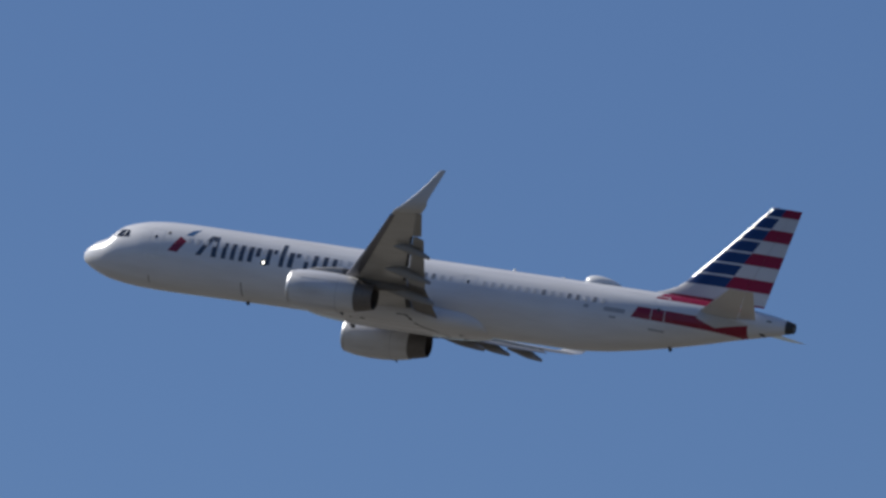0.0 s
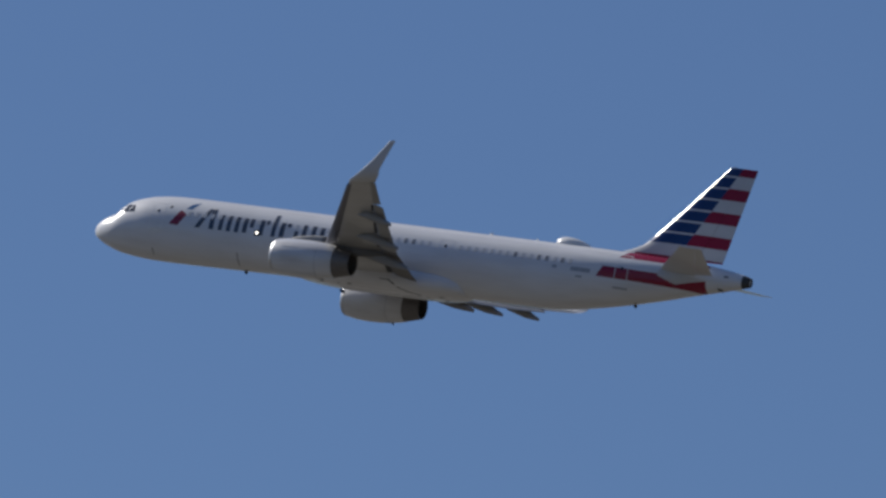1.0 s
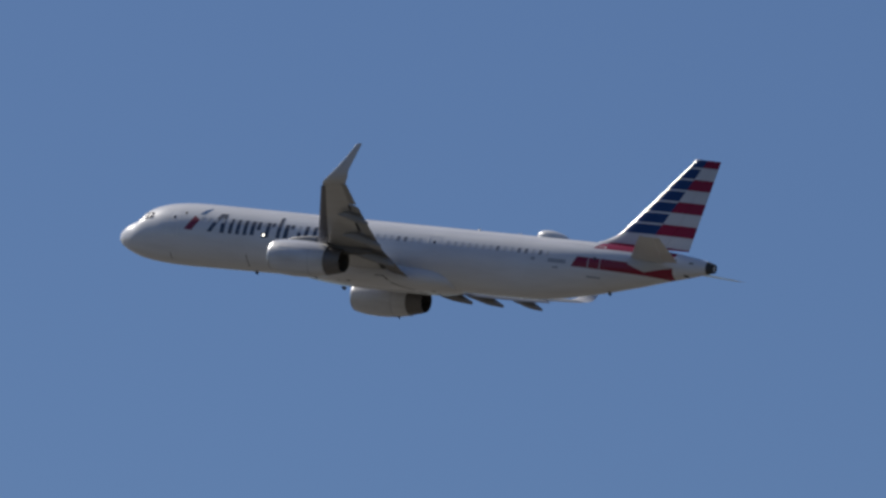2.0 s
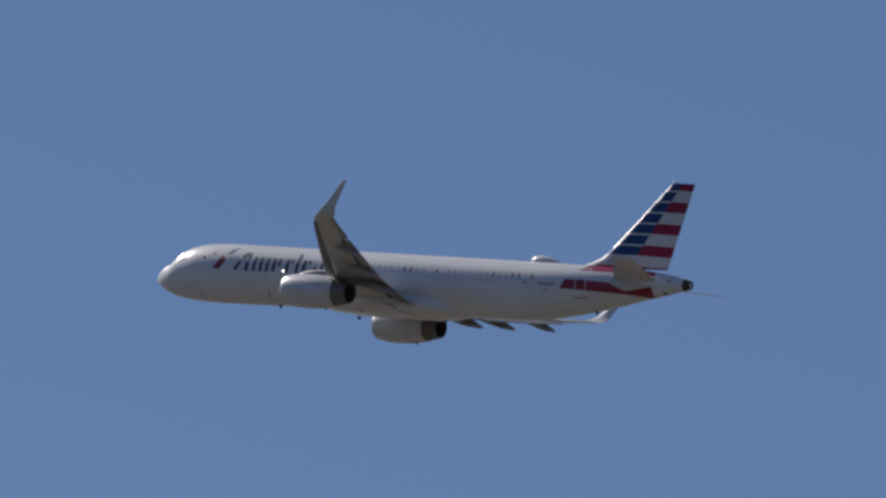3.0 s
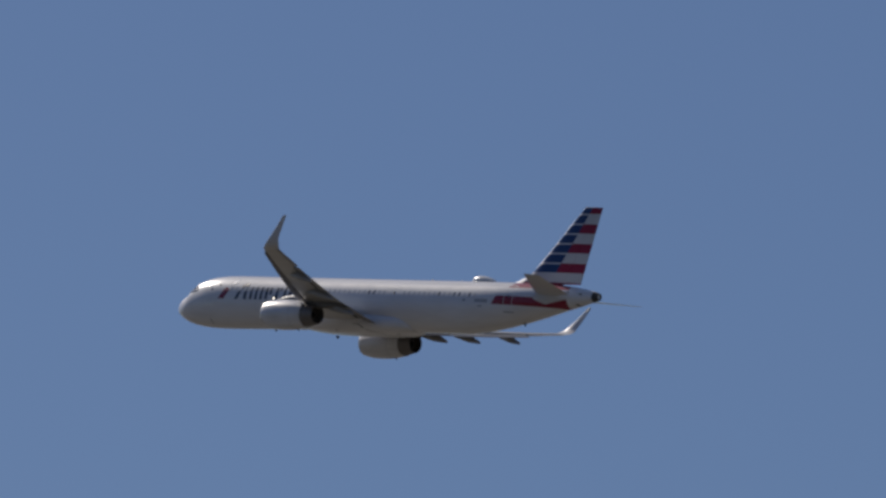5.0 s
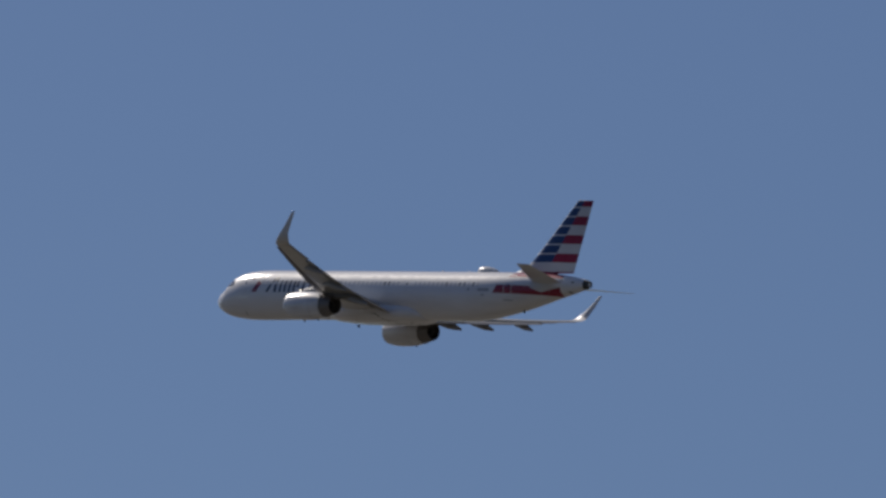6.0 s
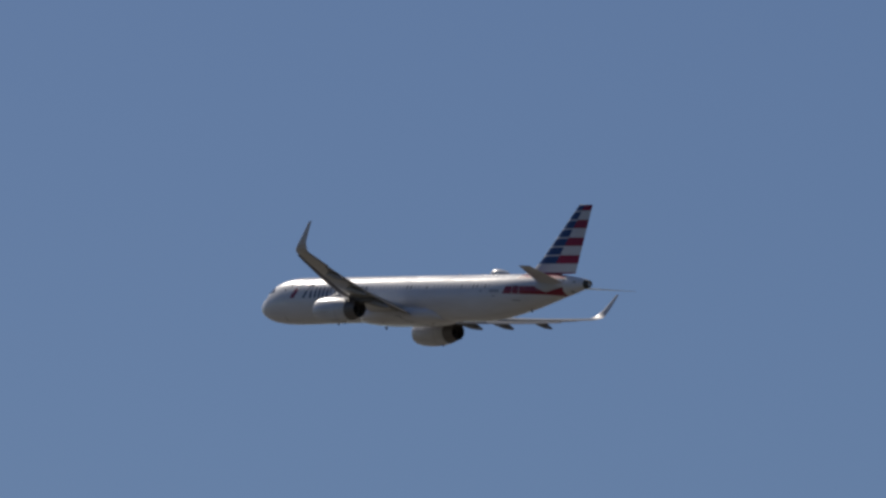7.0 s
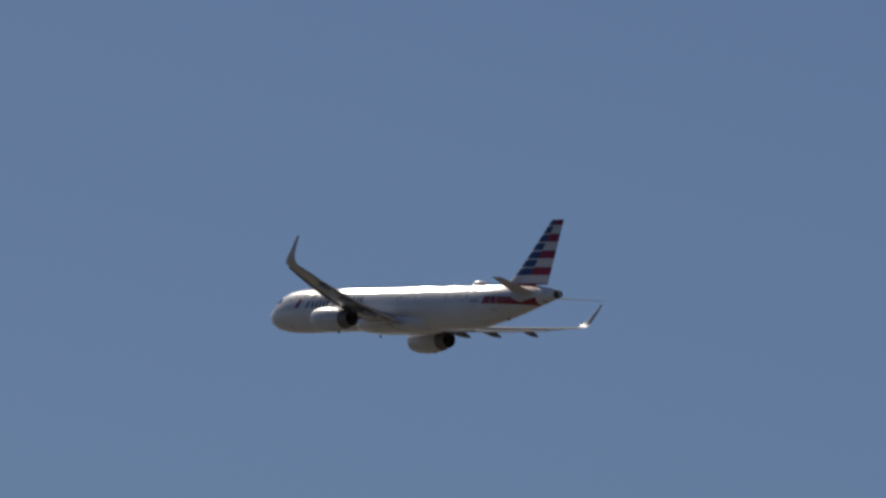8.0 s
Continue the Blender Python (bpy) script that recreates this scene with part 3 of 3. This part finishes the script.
def build_stabilizer(side):
    def sect(y, c0, c1, n):
        f = (y - 0.6) / 5.6
        le, ch, z = 38.5 + 3.5 * f, 3.75 - 2.3 * f, 0.98 + 0.11 * (y - 0.6)
        return [P(le + c * ch, side * y, z + h * ch + (0.4 - c) * ch * 0.03) for c, h in airfoil(0.065 - 0.035 * f, -0.005, c0, c1, n)]
    ys = [0.5, 1.2, 2.5, 4, 5.4, 6.0, 6.15]
    rows = [sect(y, 0, 0.68, 12) for y in ys]
    stab = part("stabilizer", loft(rows), M_TAIL, plane, "pale grey horizontal tailplane")
    part("elevator", loft([sect(y, 0.69, 1.0, 6) for y in ys[1:]]), M_TAIL, stab)
    tip = sect(6.15, 0, 1, 12)
    part("tip_cap", loft([tip, [P(20 - p.x + 0.1, p.y + side * 0.06, p.z) for p in tip]]), M_TAIL, stab)
    return stab


stab_left, stab_right = build_stabilizer(1), build_stabilizer(-1)


def build_tail_cone():
    n = 32
    rows = []
    for s, k in ((44.0, 1.015), (44.2, 1.02), (44.43, 1.02), (44.5, 0.93), (44.5, 0.7), (44.2, 0.6)):
        top, bot, half = curve(BODY, min(s, 44.42))
        zc, hz = (top + bot) / 2, (top - bot) / 2
        rows.append([P(s, k * half * math.cos(2 * math.pi * i / n), zc + k * hz * math.sin(2 * math.pi * i / n)) for i in range(n)])
    return part("exhaust_outlet", loft(rows), M_GAP, plane, "dark outlet at the tail cone's end")


build_tail_cone()


def build_dome():
    rows = []
    for i in range(21):
        u = i / 20
        s = 31.2 + 2.4 * u
        h = 0.51 * math.sin(math.pi * min(1, u ** 0.62)) ** 0.6 + 0.005
        w = 0.62 * math.sin(math.pi * min(1, u ** 0.7)) ** 0.6 + 0.005
        rows.append([P(s, w * math.cos(2 * math.pi * k / 24), 2.03 + h * math.sin(2 * math.pi * k / 24)) for k in range(24)])
    part("antenna_dome", loft(rows), M_WHITE, plane, "white antenna dome on the roof")


build_dome()


def blade(s, z, tall, long, ang=90, name="antenna"):
    """A small swept blade aerial on the skin."""
    rows = []
    up = 1 if ang > 0 else -1
    for f, w in ((0.0, 1.0), (0.6, 0.8), (1.0, 0.5)):
        zz = z + up * tall * f
        rows.append([P(s + f * long * 0.5 + w * long * (0.5 + 0.5 * math.cos(2 * math.pi * k / 10)), 0.025 * math.sin(2 * math.pi * k / 10), zz) for k in range(10)])
    part(name, loft(rows), M_GAP if up < 0 else M_WHITE, plane)


blade(10.6, -2.05, 0.24, 0.3, -90)
blade(26.6, 2.05, 0.17, 0.25)
blade(29.7, 2.05, 0.12, 0.25)
blade(37.05, -1.12, 0.24, 0.28, -90, "drain_mast")
blade(17.3, -2.5, 0.22, 0.4, -90, "drain_mast")


# ---- livery, windows and doors on the body ----
def build_windows():
    for side in (1, -1):
        first = None
        skip = ((4.0, 6.4), (13.1, 13.6), (24.0, 25.4), (35.6, 40))
        s = 7.05
        open_blinds = (22.1, 22.65, 29.5, 31.15, 31.7, 32.8)
        while s < 33.3:
            if not any(a < s < b for a, b in skip):
                if first is None:
                    first = part("cabin_window", patch([(19.885, 0.53), (20.115, 0.53), (20.115, 0.87), (19.885, 0.87)], 0.007, side, 2, 3), M_PANE, fuselage)
                    first_s = 20.0
                    first.matrix_basis = pose(first_s - s, 0, 0)
                else:
                    ob = new("cabin_window", first.data)
                    ob.parent = fuselage
                    ob.matrix_basis = pose(first_s - s, 0, 0)
                    if min(abs(s - d) for d in open_blinds) < 0.27:
                        ob.material_slots[0].link = "OBJECT"
                        ob.material_slots[0].material = M_DIM
            s += 0.533


def door(s0, s1, z0, z1, side, material, w=0.045):
    bm = bmesh.new()
    patch([(s0, z0), (s0 + w, z0), (s0 + w, z1), (s0, z1)], 0.007, side, 1, 8, bm)
    patch([(s1 - w, z0), (s1, z0), (s1, z1), (s1 - w, z1)], 0.007, side, 1, 8, bm)
    patch([(s0 + w, z0), (s1 - w, z0), (s1 - w, z0 + w), (s0 + w, z0 + w)], 0.007, side, 4, 1, bm)
    patch([(s0 + w, z1 - w), (s1 - w, z1 - w), (s1 - w, z1), (s0 + w, z1)], 0.007, side, 4, 1, bm)
    d = part("cabin_door", bm, material, plane, "cabin door outlined in pale grey", False)
    sm = (s0 + s1) / 2
    part("door_window", patch([(sm - 0.07, 0.58), (sm + 0.07, 0.58), (sm + 0.07, 0.77), (sm - 0.07, 0.77)], 0.009, side, 2, 2), M_GLASS, d)


def cockpit(side):
    """Flat panes set into the nose; each a bevelled plate in the plane of its corners."""
    for corners in ([(1.62, 0.44), (2.12, 0.40), (2.36, 0.92), (1.95, 0.90)], [(2.2, 0.40), (2.64, 0.42), (2.86, 0.95), (2.45, 0.94)],
                    [(2.72, 0.44), (3.1, 0.5), (3.06, 0.88), (2.94, 0.94)]):
        pts = [skin(s, angle_at(s, z), 0.0, side) for s, z in corners]
        mid = sum(pts, Vector()) / 4
        out = (pts[2] - pts[0]).cross(pts[3] - pts[1]).normalized() * side
        flat = [p - out * (p - mid).dot(out) for p in pts]
        rings = [[p - out * 0.05 for p in flat], [p + out * 0.02 for p in flat], [mid + (p - mid) * 0.94 + out * 0.028 for p in flat]]
        part("cockpit_window", loft(rings), M_GLASS, fuselage, smooth=False)


LETTERS = [  # plain bars of the airline title: start s, width, bottom z, top z, lean
    (7.58, 0.32, -0.12, 1.22, 0.72), (8.56, 0.32, -0.12, 1.22, -0.06),
    (9.20, 0.27, -0.12, 0.90, 0.0), (9.76, 0.27, -0.12, 0.90, 0.0), (10.32, 0.27, -0.12, 0.90, 0.0),
    (10.86, 0.29, -0.08, 0.88, 0.0), (11.32, 0.26, 0.30, 0.88, 0.0),
    (12.00, 0.29, -0.12, 0.90, 0.0), (12.40, 0.22, 0.62, 0.90, 0.0),
    (12.86, 0.27, -0.12, 1.34, 0.0),
    (13.40, 0.32, -0.08, 0.88, 0.0), (13.84, 0.26, 0.62, 0.88, 0.0),
    (14.42, 0.26, -0.12, 0.42, 0.0), (14.94, 0.28, -0.12, 0.90, 0.0),
    (15.58, 0.28, -0.12, 0.90, 0.0), (16.16, 0.28, -0.12, 0.86, 0.0)]


def markings(side):
    for s, w, low, top, lean in LETTERS:
        part("lettering_bar", patch([(s, low), (s + w, low), (s + w + lean, top), (s + lean, top)], 0.011, side, 2, 8), M_SLATE, fuselage, "slate-blue bar of the airline title")
    part("emblem", patch([(5.80, -0.10), (6.40, -0.12), (6.86, 0.62), (6.40, 0.90)], 0.005, side, 6, 8), M_LOGO_RED, fuselage, "red slanted emblem panel")
    part("emblem", patch([(6.68, 1.02), (7.10, 1.02), (7.48, 1.56), (6.98, 1.38)], 0.005, side, 6, 8), M_LOGO_BLUE, fuselage, "blue slanted emblem panel")


build_windows()
for sd in (1, -1):
    cockpit(sd)
    markings(sd)
    door(4.42, 5.32, -0.55, 1.25, sd, M_LINE)
    door(24.25, 25.15, -0.15, 1.15, sd, M_LINE, 0.035)
    door(36.15, 37.0, -0.42, 1.62, sd, M_LINE)
    part("door_sill", patch([(4.36, -0.62), (5.42, -0.62), (5.38, -0.52), (4.40, -0.52)], 0.02, sd, 8, 2, depth=0.02), M_EDGE, fuselage, "bare metal door sill plate")
    part("door_sill", patch([(36.1, -0.56), (37.05, -0.56), (37.03, -0.46), (36.12, -0.46)], 0.02, sd, 8, 2, depth=0.02), M_MARK, fuselage)
    part("air_port", patch([(5.55, 0.95), (5.72, 0.95), (5.72, 1.11), (5.55, 1.11)], 0.007, sd, 2, 2), M_GAP, fuselage)
    lamp = part("inspection_lamp", patch([(11.74, -0.17), (12.08, -0.17), (12.08, 0.17), (11.74, 0.17)], 0.012, sd, 3, 3, depth=0.012), M_GAP, plane, "small lit lamp in a dark recess")
    part("lens", patch([(11.84, -0.075), (11.98, -0.075), (11.98, 0.075), (11.84, 0.075)], 0.03, sd, 3, 3, depth=0.03), M_LAMP, lamp)
    part("stabilizer_apron", patch([(38.85, 0.60), (40.0, 0.22), (41.95, 0.70), (39.0, 1.30)], 0.005, sd, 8, 8), M_TAIL, fuselage, "bare grey panel round the tailplane root")
    for s0, s1, z0, z1 in ((33.3, 34.6, 0.12, 0.38), (32.05, 32.35, 0.15, 0.36), (33.7, 34.1, -0.25, -0.12)):
        part("marking_bar", patch([(s0, z0), (s1, z0), (s1, z1), (s0, z1)], 0.005, sd, 4, 2), M_MARK, fuselage, "faint grey bar of small lettering")
    for s0, z0 in ((42.55, 0.33), (42.9, 1.12), (41.75, 1.22)):
        part("tail_vent", patch([(s0, z0), (s0 + 0.28, z0), (s0 + 0.28, z0 + 0.09), (s0, z0 + 0.09)], 0.006, sd, 2, 2), M_GAP, fuselage)
    for s0, z0, z1 in ((4.66, -1.95, -1.62), (10.6, -1.95, -1.30)):
        part("panel_gap", patch([(s0, z0), (s0 + 0.05, z0), (s0 + 0.05, z1), (s0, z1)], 0.004, sd, 1, 6), M_GAP, fuselage)


def motions():
    walk(plane, [(k / 10, flight(k / 10)) for k in range(81)])


motions()
